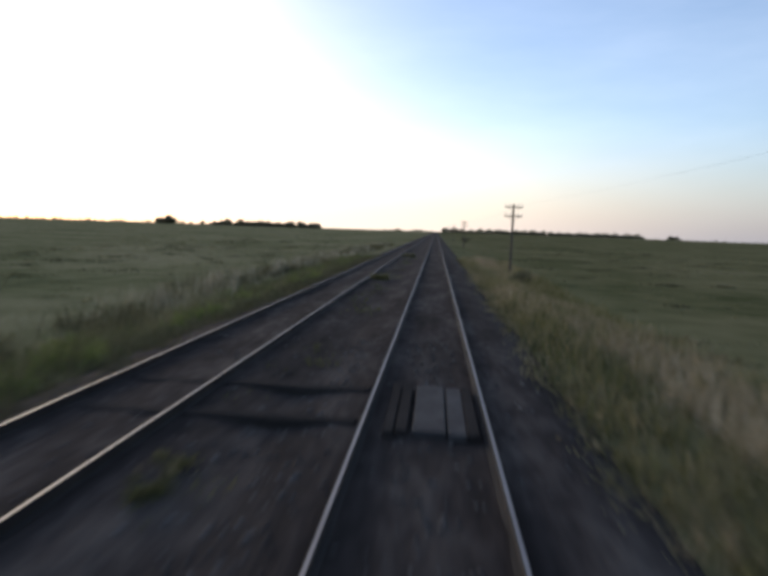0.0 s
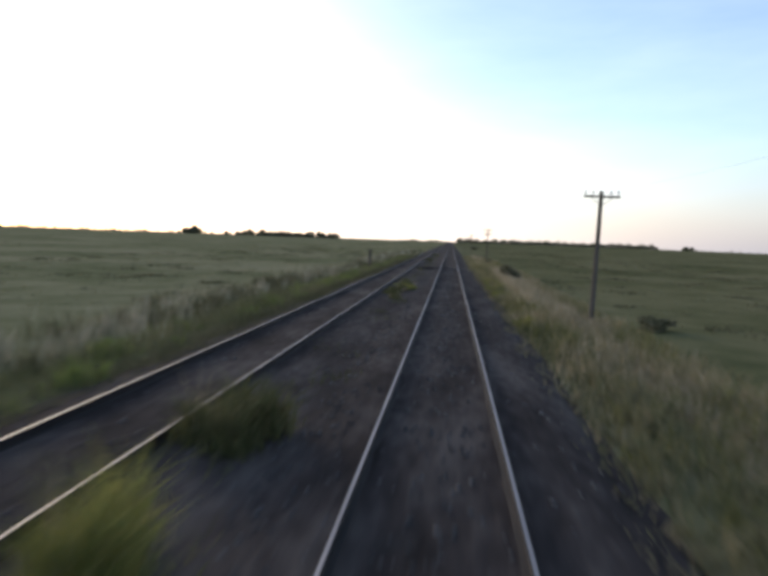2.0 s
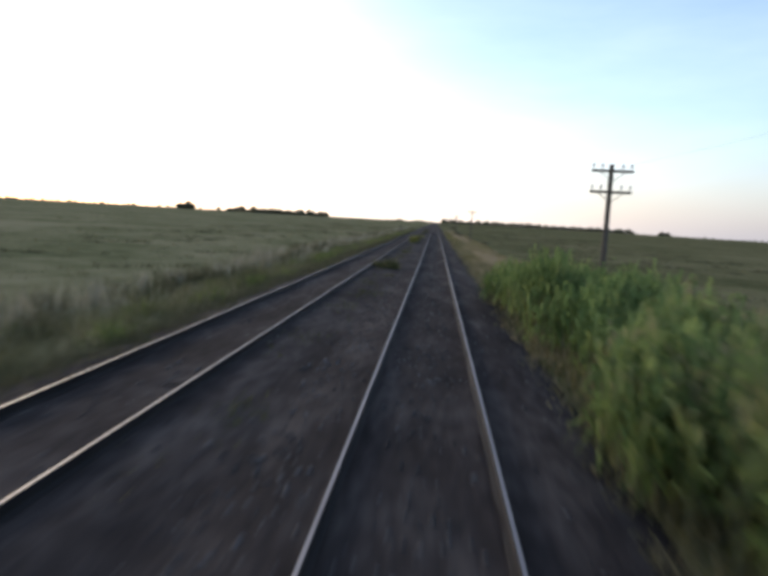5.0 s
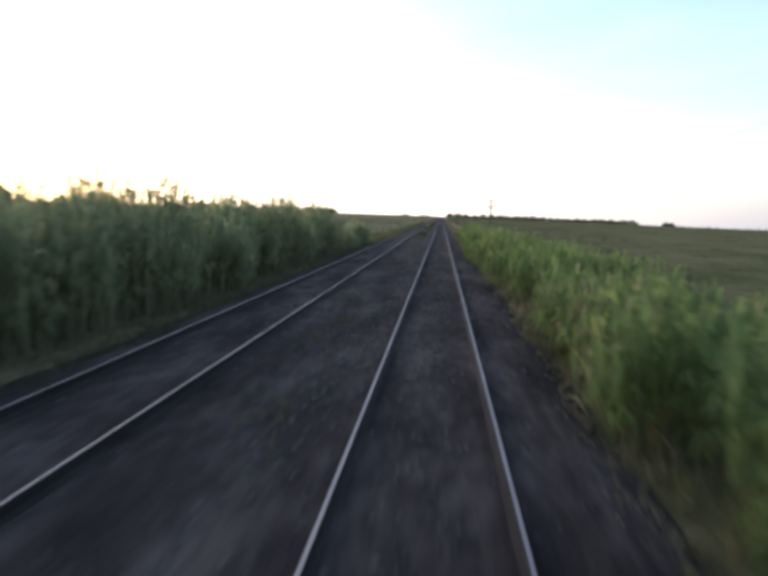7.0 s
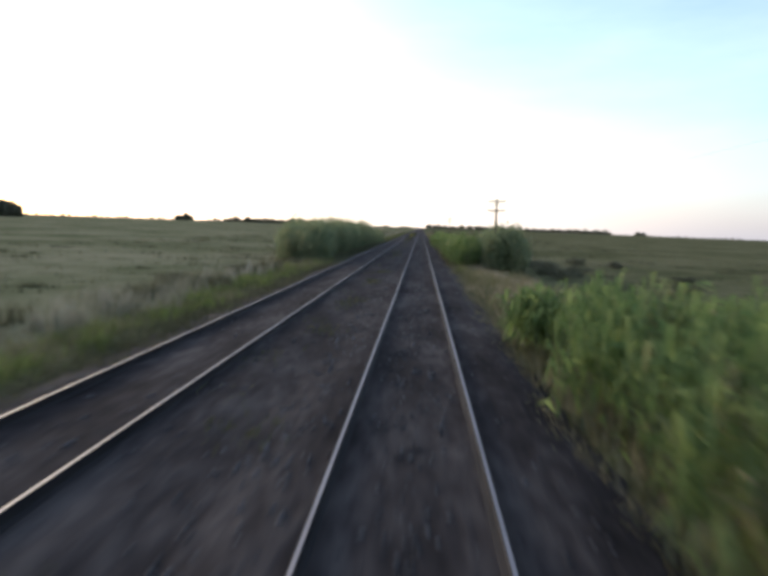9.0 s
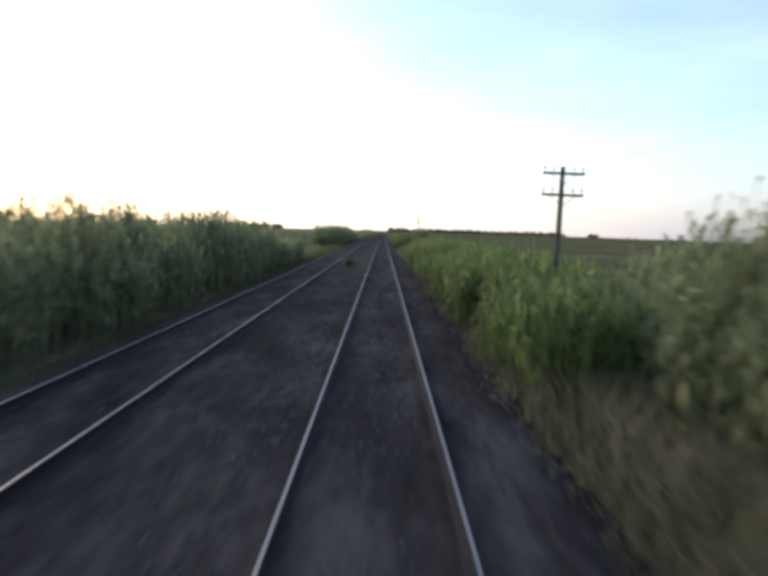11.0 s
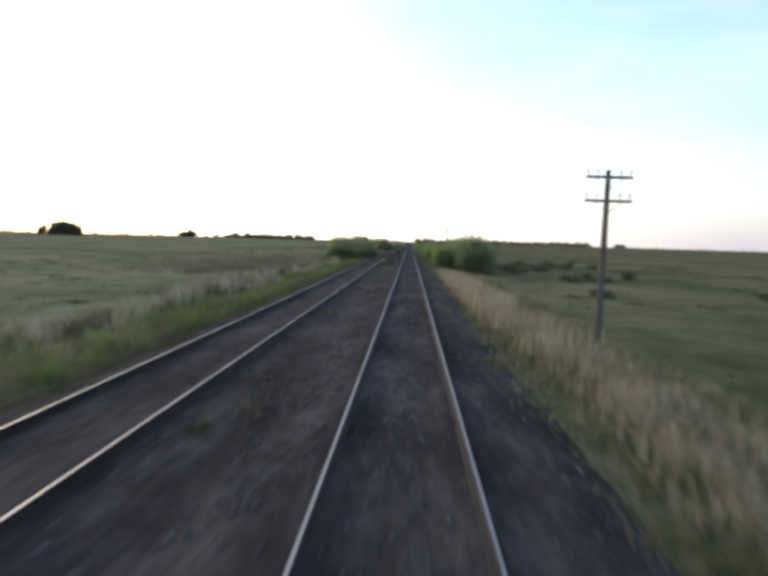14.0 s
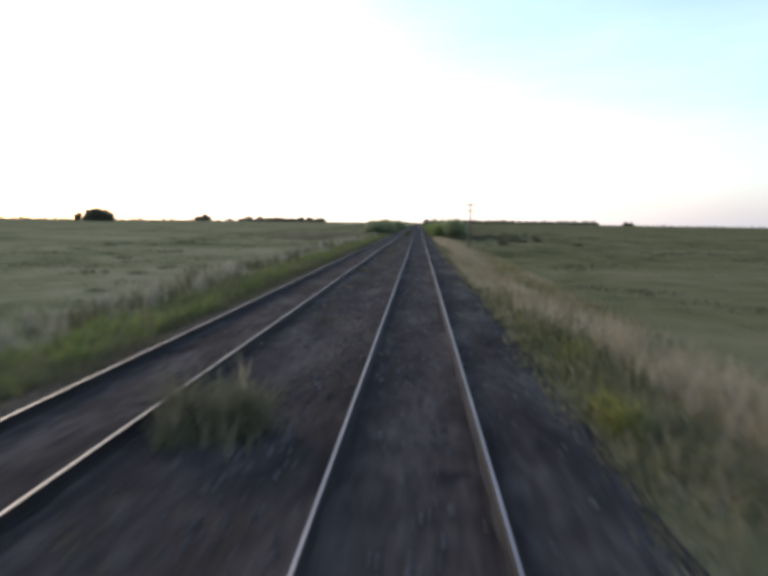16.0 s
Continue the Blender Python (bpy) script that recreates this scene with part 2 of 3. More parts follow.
def blades(x, y, z, height, width, lean, mat, name, plain=False):
    """Grass blades that taper and bend, three triangles each; one triangle where plain."""
    n = len(x)
    a, b = RNG.uniform(0, 2 * np.pi, n), RNG.uniform(0, 2 * np.pi, n)
    side = np.stack([np.cos(a), np.sin(a), np.zeros(n)], 1) * (width / 2)[:, None]
    bend = np.stack([np.cos(b), np.sin(b), np.zeros(n)], 1) * (height * lean)[:, None]
    base = np.stack([x, y, z], 1)
    up = np.stack([np.zeros(n), np.zeros(n), height], 1)
    mid = base + up * 0.55 + bend * 0.3
    tip = base + up * (1 - 0.25 * lean[:, None]) + bend
    if plain:
        return new(name, big_mesh(name, np.stack([base - side, base + side, tip], 1).reshape(-1, 3), np.arange(3 * n).reshape(-1, 3), mat))
    v = np.stack([base - side, base + side, mid - side * 0.75, mid + side * 0.75, tip], 1).reshape(-1, 3)
    k = np.arange(n)[:, None, None] * 5
    tris = (np.array([[0, 1, 3], [0, 3, 2], [2, 3, 4]])[None] + k).reshape(-1, 3)
    return new(name, big_mesh(name, v, tris, mat))


def scatter(n, x0, x1, y0, y1, clump=0.0, seed=0):
    """Chance places in a strip, gathered into clumps."""
    r = np.random.default_rng(seed)
    x, y = r.uniform(x0, x1, n), r.uniform(y0, y1, n)
    if clump:
        m = max(1, n // 22)
        cx, cy = r.uniform(x0, x1, m), r.uniform(y0, y1, m)
        pick = r.integers(0, m, n)
        keep = r.random(n) < clump
        x = np.where(keep, cx[pick] + r.normal(0, 0.22, n), x)
        y = np.where(keep, cy[pick] + r.normal(0, 0.3, n), y)
    return x, y


# ---- ground ----
xs = np.concatenate([[-4400, -2600, -1500, -800, -400, -200, -110, -70], np.arange(-46, -12, 2.0), np.arange(-12, 9.1, 0.6),
                     np.arange(11, 46, 2.0), [70, 110, 200, 400, 800, 1500, 2600, 4400]])
ys = np.concatenate([[-4400, -2000, -900, -560], np.arange(-450, 260, 5.0), [300, 380, 500, 700, 1000, 1500, 2300, 3200, 4400]])
gx, gy = np.meshgrid(xs, ys, indexing="ij")
gz = ground_z(gx, gy)
far = np.maximum(np.abs(gx) / 46, np.maximum(gy / 255, -gy / 450)) > 1.2
gz = np.where(far & (np.abs(gx + 2.2) > 9), far_z(gx), gz)
ny = len(ys)
quads = [(i * ny + j, (i + 1) * ny + j, (i + 1) * ny + j + 1, i * ny + j + 1) for i in range(len(xs) - 1) for j in range(ny - 1)]
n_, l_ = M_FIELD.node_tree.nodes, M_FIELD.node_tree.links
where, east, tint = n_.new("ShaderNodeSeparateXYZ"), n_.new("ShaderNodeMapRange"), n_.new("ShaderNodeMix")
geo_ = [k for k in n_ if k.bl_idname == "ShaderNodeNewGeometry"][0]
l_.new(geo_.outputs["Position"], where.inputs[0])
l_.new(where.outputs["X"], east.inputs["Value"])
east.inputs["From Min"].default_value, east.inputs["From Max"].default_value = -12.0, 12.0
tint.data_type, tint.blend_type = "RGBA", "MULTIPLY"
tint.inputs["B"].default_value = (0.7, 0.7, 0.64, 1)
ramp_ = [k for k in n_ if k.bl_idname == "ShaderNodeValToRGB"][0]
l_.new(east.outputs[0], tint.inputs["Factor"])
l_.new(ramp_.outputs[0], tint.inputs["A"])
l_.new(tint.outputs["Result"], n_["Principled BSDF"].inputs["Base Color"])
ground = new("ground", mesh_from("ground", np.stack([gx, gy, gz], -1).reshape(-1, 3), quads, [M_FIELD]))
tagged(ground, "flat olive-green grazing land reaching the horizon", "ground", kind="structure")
for p in ground.data.polygons:
    p.use_smooth = True

# ballast of both tracks, with uneven shoulders
prof = [(-7.0, -0.5), (-6.5, -0.36), (-6.0, -0.23), (-5.6, -0.16), (-5.17, -0.15), (-4.7, -0.16), (-4.3, -0.15), (-3.9, -0.16), (-3.5, -0.15), (-3.0, -0.15),
        (-2.5, -0.22), (-2.1, -0.26), (-1.7, -0.21), (-1.2, -0.14), (-0.84, -0.15), (-0.4, -0.16), (0, -0.15), (0.4, -0.16), (0.84, -0.15), (1.3, -0.14),
        (1.7, -0.17), (2.1, -0.24), (2.7, -0.47)]
by = np.concatenate([np.arange(-430, 60, 0.5), np.arange(60, 300, 4.0), np.arange(300, 1601, 50.0)])
bv, w = [], len(prof)
for y in by:
    for i, (x, z) in enumerate(prof):
        edge = 1.0 if i in (0, 1, w - 2, w - 1) else 0.25
        bv.append((x + edge * 0.16 * noise.noise((x, y * 0.3, 3.1)), y, z + 0.035 * noise.noise((x * 2.3, y * 1.7, 0.4))))
bq = [(j * w + i, j * w + i + 1, (j + 1) * w + i + 1, (j + 1) * w + i) for j in range(len(by) - 1) for i in range(w - 1)]
ballast = new("ballast", mesh_from("ballast", bv, bq, [M_BALLAST]))
tagged(ballast, "dark grey crushed-stone ballast bed under two tracks", "ballast", kind="structure")
for p in ballast.data.polygons:
    p.use_smooth = True


# ---- tracks ----
def rail_mesh(y0, y1):
    """Flat-bottomed rail: foot, web and worn bright head."""
    half = [(0.068, -0.155), (0.068, -0.143), (0.011, -0.125), (0.009, -0.05), (0.031, -0.038), (0.033, -0.014), (0.029, -0.003), (0.018, 0.0)]
    ring = half + [(-x, z) for x, z in reversed(half)]
    stops = list(np.arange(y0, y1, 40.0)) + [y1]
    v = [(x, y, z) for y in stops for x, z in ring]
    k = len(ring)
    f, fm = [], []
    for s in range(len(stops) - 1):
        for i in range(k):
            j = (i + 1) % k
            f.append((s * k + i, s * k + j, (s + 1) * k + j, (s + 1) * k + i))
            fm.append(0 if i == 7 else 1)
    return mesh_from("rail", v, f, [M_STEEL, M_RUST], fm)


def track(x, label):
    base = new("railway_track")
    base.location = (x, 0, -0.15)
    tagged(base, label, "railway track", "two tracks")
    for s in (-0.838, 0.838):
        r = new("rail", RAIL)
        r.parent, r.location = base, (s, 0, 0.15)
        tagged(r, "rusty steel rail with a bright worn head")
    return base


RAIL = rail_mesh(-430, 1600)
TRACKS = [track(0.0, "straight broad-gauge track with bright rails on dark ballast"),
          track(-4.346, "parallel track with bright rails beside grassy bank")]


# ---- level crossing ----
def crossing(y0, y1):
    base = new("level_crossing")
    base.location = (-2.0, (y0 + y1) / 2, -0.15)
    tagged(base, "farm level crossing of worn grey timber planks", "level crossing")
    span = y1 - y0
    for k, (x, wide) in enumerate(((-0.49, 0.13), (-0.32, 0.16), (0.05, 0.44), (0.42, 0.24), (0.63, 0.16))):
        part("plank", box(wide, span - 0.07 * (k % 2), 0.1, (x + 2.0, 0.03 * (k % 3), 0.045 - 0.008 * (k % 2)), 0.012), M_PLANK if k in (2, 3) else M_SLEEPER, base)
    # dark boxes put in for the shadowy grooves at both crossing edges
    for y in (7.62, 9.2):
        part("dark_groove_strip", box(2.45, 0.22, 0.16, (-0.18, y - (y0 + y1) / 2, -0.03), 0.02), M_SLEEPER, base, "dark strip across the gap standing in for a shadowy groove")
        part("dark_groove_strip", box(1.5, 0.2, 0.16, (-2.34, y - (y0 + y1) / 2, -0.06), 0.02), M_SLEEPER, base, "dark strip between the rails standing in for a shadowy groove")
    return base


crossing(7.15, 9.4)


# ---- telegraph poles ----
def telegraph_pole(arms):
    """Round tapered pole with one or two crossarms, insulators and braces."""
    base = new("telegraph_pole")
    part("shaft", rod(0.115, 0.075, (0, 0, -0.4), (0, 0, 5.55), 10), M_POLE, base)
    for k, h in enumerate((5.32, 4.62)[:arms]):
        arm = part("crossarm", box(1.38, 0.085, 0.09, (0, -0.12, h), 0.012), M_POLE, base)
        for x in (-0.63, -0.34, 0.34, 0.63):
            bm = rod(0.014, 0.014, (x, -0.12, h + 0.04), (x, -0.12, h + 0.15), 6)
            rod(0.045, 0.03, (x, -0.12, h + 0.12), (x, -0.12, h + 0.24), 8, bm)
            part("insulator", bm, M_CERAMIC, arm, "pale glazed insulator on a steel pin")
        for s in (-1, 1):
            part("brace", rod(0.012, 0.012, (s * 0.42, -0.13, h - 0.04), (0, -0.13, h - 0.36), 6), M_RUST, base, "thin steel brace")
    return base


POLE_1, POLE_2 = telegraph_pole(1), telegraph_pole(2)
tagged(POLE_1, "weathered telegraph pole with a single crossarm in grass", "telegraph pole", "line of telegraph poles")
tagged(POLE_2, "weathered telegraph pole with two crossarms and insulators", "telegraph pole", "line of telegraph poles")
pole_at = [-321.4, -247.2, -173.0, -100.8, -24.6, 44.8] + [119.0 + 74.3 * k for k in range(7)]
stands = []
for k, y in enumerate(pole_at):
    m = pose(5.85, y, float(ground_z(5.85, y)) + (0.2 if k == 2 else 0), 0.4 * math.sin(k * 2.1), 0.9 * math.sin(k * 1.7 + 0.6), 4 * math.sin(k * 3.0))
    stands.append(m)
    if k == 4:
        POLE_1.matrix_world = m
    elif k == 0:
        POLE_2.matrix_world = m
    else:
        copy_thing(POLE_2, m)



# a thin line wire, sagging from pole to pole
def line_wire(x, sag):
    path = []
    for a, b in zip(stands, stands[1:]):
        a, b = a @ Vector((x, -0.12, 5.55)), b @ Vector((x, -0.12, 5.55))
        for i in range(12):
            f = i / 12
            path.append(a.lerp(b, f) - Vector((0, 0, 4 * sag * f * (1 - f))))
    path.append(stands[-1] @ Vector((x, -0.12, 5.55)))
    ring = [(0.0018 * math.cos(q), 0.0018 * math.sin(q)) for q in (0.5, 2.6, 4.7)]
    v = [p + Vector((u, 0, w)) for p in path for u, w in ring]
    f = [(3 * j + i, 3 * j + (i + 1) % 3, 3 * j + 3 + (i + 1) % 3, 3 * j + 3 + i) for j in range(len(path) - 1) for i in range(3)]
    tagged(new("telegraph_wire", mesh_from("telegraph_wire", v, f, [M_RUST])), "thin dark line wire sagging between telegraph poles", "wire")


line_wire(0.63, 0.47)

# distance post beside the far track
post = new("marker_post")
post.location = (-7.78, 6.96, float(ground_z(-7.78, 6.96)))
tagged(post, "dark brown wooden lineside post with a cap", "marker post")
part("shaft", box(0.23, 0.2, 2.1, (0, 0, 0.85), 0.025), M_POLE, post)
part("cap", box(0.3, 0.26, 0.12, (0, 0, 1.92), 0.03), M_POLE, post, "slightly wider worn cap")

# ---- grass ----
# right verge: straw-coloured on the slope, greener at its foot
n = 150000
gx1, gy1 = scatter(n, 2.35, 7.2, -394, 60, 0.55, 1)
edge = 0.25 * np.sin(gy1 * 0.5) + 0.18 * np.sin(gy1 * 1.3 + 1)
gx1 = np.maximum(gx1 + edge * smooth_step(-gx1, -4.0, -2.3), 2.0)
tall = 0.28 + 0.5 * smooth_step(gx1, 2.3, 3.6) * (0.65 + 0.35 * np.sin(gy1 * 0.19) * np.sin(gy1 * 0.047 + gx1))
dry = smooth_step(gy1, -388, -372) * (1 - smooth_step(gy1, -282, -272))
h = tall * RNG.uniform(0.55, 1.25, n) * (1 - 0.4 * dry)
tagged(blades(gx1, gy1, ground_z(gx1, gy1) - 0.02, h, RNG.uniform(0.016, 0.042, n), RNG.uniform(0.1, 0.6, n), M_STRAW, "verge_grass"),
       "tall straw-yellow and green grass along the verge", "grass", kind="stuff")
n = 40000
gx5, gy5 = scatter(n, 2.3, 4.2, -394, 60, 0.7, 8)
gx5 = gx5 + 0.2 * np.sin(gy5 * 0.5)
h = (0.26 + 0.3 * smooth_step(gx5, 2.4, 3.4)) * (1 - 0.45 * smooth_step(gy5, -374, -360) * (1 - smooth_step(gy5, -282, -272))) * RNG.uniform(0.6, 1.3, n)
tagged(blades(gx5, gy5, ground_z(gx5, gy5) - 0.02, h, RNG.uniform(0.018, 0.045, n), RNG.uniform(0.15, 0.7, n), M_GREEN, "edge_grass"),
       "green grass and weeds at the ballast edge", "grass", kind="stuff")
n = 70000
gx4, gy4 = scatter(n, -1.0, 1.0, -394, 60, 0.85, 9)
inner = smooth_step(gy4, -374, -360) * (1 - smooth_step(gy4, -282, -272))
gx4 = np.maximum(gx4 * (0.9 + 0.3 * inner) + 4.9 - 0.8 * inner + 0.35 * np.sin(gy4 * 0.11), 2.6)
h = (0.62 + 0.28 * np.sin(gy4 * 0.083 + 2.2)) * RNG.uniform(0.7, 1.25, n)
tagged(blades(gx4, gy4, ground_z(gx4, gy4) - 0.02, h, RNG.uniform(0.014, 0.036, n), RNG.uniform(0.05, 0.4, n), M_SEED, "ripe_grass"),
       "tall ripe beige grass with pinkish seed heads", "grass", kind="stuff")
# low tangle creeping out over the ballast shoulder, in uneven patches
m_ = 1500
lx_, ly_, ls_ = RNG.uniform(2.0, 2.9, m_), RNG.uniform(-394, 40, m_), RNG.uniform(0.1, 0.32, m_)
lump = RNG.integers(0, m_, 30000)
ex_, ey_ = lx_[lump] + RNG.normal(0, 0.6, len(lump)) * ls_[lump], ly_[lump] + RNG.normal(0, 1.6, len(lump)) * ls_[lump]
ex_ = np.maximum(ex_, 1.75)
ez_ = np.maximum(np.interp(ex_, [1.7, 2.1, 2.7, 3.0], [-0.18, -0.25, -0.46, -0.6]), ground_z(ex_, ey_)) - 0.02
h = RNG.uniform(0.06, 0.26, len(lump)) * (0.55 + 0.45 * smooth_step(ex_, 1.9, 2.6))
tagged(blades(ex_, ey_, ez_, h, RNG.uniform(0.015, 0.04, len(lump)), RNG.uniform(0.3, 0.9, len(lump)), M_BROWN, "creeping_tangle"),
       "low dull tangle of dry grass over the ballast shoulder", "grass", kind="stuff")
# left bank: fresh green
def under_canes(y):
    """Where the canes shade out the bank's own grass."""
    return ((y > -173) & (y < -116)) | ((y > -256) & (y < -216))


gx2, gy2 = scatter(90000, -8.8, -6.2, -394, 60, 0.6, 2)
gx2 = gx2 + (0.22 * np.sin(gy2 * 0.41) + 0.16 * np.sin(gy2 * 1.07 + 0.6)) * smooth_step(gx2, -7.6, -6.3)
gx2, gy2 = gx2[~under_canes(gy2)], gy2[~under_canes(gy2)]
n = len(gx2)
h = (0.24 + 0.42 * smooth_step(-gx2, 6.3, 7.4) * (0.7 + 0.3 * np.sin(gy2 * 0.17))) * RNG.uniform(0.5, 1.3, n)
tagged(blades(gx2, gy2, ground_z(gx2, gy2) - 0.02, h, RNG.uniform(0.012, 0.032, n), RNG.uniform(0.1, 0.6, n), M_GREEN, "bank_grass", True),
       "fresh green grass on the track bank", "grass", kind="stuff")
# pale seed heads along the fence line
n = 60000
gx3, gy3 = scatter(n, -1.0, 1.0, -394, 120, 0.0, 3)
lump = RNG.integers(0, 1500, n)
lx_, ly_ = np.clip(RNG.normal(-10.6, 1.2, 1500), -14.5, -8.5), RNG.uniform(-394, 120, 1500)
gx3 = np.where(RNG.random(n) < 0.85, lx_[lump] + RNG.normal(0, 0.28, n), gx3 * 2.8 - 11.4)
gy3 = np.where(gx3 * 0 + RNG.random(n) < 0.85, ly_[lump] + RNG.normal(0, 0.35, n), gy3)
h = RNG.uniform(0.45, 1.2, n) * (0.7 + 0.3 * np.sin(gy3 * 0.23 + gx3 * 0.4))
tagged(blades(gx3, gy3, ground_z(gx3, gy3) - 0.02, h, RNG.uniform(0.015, 0.04, n), RNG.uniform(0.05, 0.4, n), M_PALE, "seeding_grass", True),
       "tall pale seeding grass beyond the bank", "grass", kind="stuff")
# darker rank weeds between them
n = 20000
lump = RNG.integers(0, 340, n)
lx_, ly_ = RNG.normal(-10.4, 0.9, 340), RNG.uniform(-394, 120, 340)
gx6, gy6 = lx_[lump] + RNG.normal(0, 0.35, n), ly_[lump] + RNG.normal(0, 0.5, n)
tagged(blades(gx6, gy6, ground_z(gx6, gy6) - 0.02, RNG.uniform(0.35, 0.95, n), RNG.uniform(0.03, 0.07, n), RNG.uniform(0.1, 0.6, n), M_RANK, "rank_weeds"),
       "dark rank weeds among the pale grass", "weeds", kind="stuff")
# leafy clumps on the left bank
n = 50000
lump = RNG.integers(0, 1200, n)
lx_, ly_, lh_ = RNG.uniform(-9.4, -6.6, 1200), RNG.uniform(-394, 60, 1200), RNG.uniform(0.3, 0.85, 1200)
lump = lump[~under_canes(ly_[lump]) & ((ly_ < -170) | (RNG.random(1200) < 0.4))[lump]]
n = len(lump)
bx_, by_ = lx_[lump] + RNG.normal(0, 0.26, n), ly_[lump] + RNG.normal(0, 0.36, n)
away = np.exp(-((bx_ - lx_[lump]) ** 2 + (by_ - ly_[lump]) ** 2) * 2.2)
tagged(blades(bx_, by_, ground_z(bx_, by_) - 0.02, lh_[lump] * (0.35 + 0.65 * away) * RNG.uniform(0.5, 1.1, n), RNG.uniform(0.025, 0.065, n), RNG.uniform(0.2, 0.8, n), M_LEAF, "bank_weeds"),
       "leafy mid-green weeds in clumps on the bank", "weeds", kind="stuff")
# pale plumes standing out of them
n = 13000
lump = RNG.integers(0, 300, n)
lx_, ly_, lh_ = np.clip(RNG.normal(-10.0, 0.6, 300), -13, -8.6), RNG.uniform(-394, 90, 300), RNG.uniform(0.8, 1.35, 300)
bx_, by_ = lx_[lump] + RNG.normal(0, 0.12, n), ly_[lump] + RNG.normal(0, 0.14, n)
tagged(blades(bx_, by_, ground_z(bx_, by_) - 0.02, lh_[lump] * RNG.uniform(0.6, 1.05, n), RNG.uniform(0.02, 0.045, n), RNG.uniform(0.02, 0.25, n), M_PLUME, "plume_grass"),
       "whitish plume grass in upright tufts", "grass", kind="stuff")
# brown undergrowth at the foot of the tall canes
n = 8000
bx_, by_ = scatter(n, 2.5, 5.0, -267, -250, 0.7, 64)
h = RNG.uniform(0.35, 1.1, n) * smooth_step(bx_, 2.1, 3.6) + 0.12
tagged(blades(bx_, by_, ground_z(bx_, by_) - 0.02, h, RNG.uniform(0.025, 0.06, n), RNG.uniform(0.1, 0.6, n), M_BROWN, "dead_undergrowth"),
       "light brown dead weeds before the canes", "weeds", kind="stuff")
# low scrub in dull patches over the pasture
m_ = 700
lx_ = np.where(RNG.random(m_) < 0.5, RNG.uniform(-44, -12, m_), RNG.uniform(7.5, 44, m_))
ly_, ls_ = RNG.uniform(-394, 130, m_), RNG.uniform(0.3, 1.1, m_)
lump = RNG.integers(0, m_, 42000)
ex_, ey_ = lx_[lump] + RNG.normal(0, 1.0, len(lump)) * ls_[lump], ly_[lump] + RNG.normal(0, 0.8, len(lump)) * ls_[lump]
tagged(blades(ex_, ey_, ground_z(ex_, ey_) - 0.02, RNG.uniform(0.2, 0.5, len(lump)) * (0.5 + 0.5 * ls_[lump]), RNG.uniform(0.04, 0.1, len(lump)), RNG.uniform(0.3, 0.9, len(lump)), M_RANK, "pasture_scrub", True),
       "low dull scrubby weeds in patches over pasture", "weeds", kind="stuff")
# pasture tufts on both sides
px, py, ph = [], [], []
for seed, (x0, x1, y0, y1, cnt, hh) in enumerate(((-46, -9, -394, 90, 52000, 0.3), (7.0, 46, -394, 90, 52000, 0.26), (-120, -46, -380, 240, 16000, 0.4),
                                                 (46, 120, -380, 240, 16000, 0.36), (-60, -7, 60, 420, 12000, 0.45), (3.0, 60, 60, 420, 16000, 0.45))):
    x, y = scatter(cnt, x0, x1, y0, y1, 0.7, 20 + seed)
    px.append(x), py.append(y), ph.append(np.full(cnt, hh))
px, py, ph = np.concatenate(px), np.concatenate(py), np.concatenate(ph)
n = len(px)
tagged(blades(px, py, ground_z(px, py) - 0.02, ph * RNG.uniform(0.4, 1.3, n), 0.06 * ph + RNG.uniform(0.01, 0.05, n), RNG.uniform(0.2, 0.8, n), M_TUFT, "pasture_grass", True),
       "short olive pasture grass in tufts", "grass", kind="stuff")


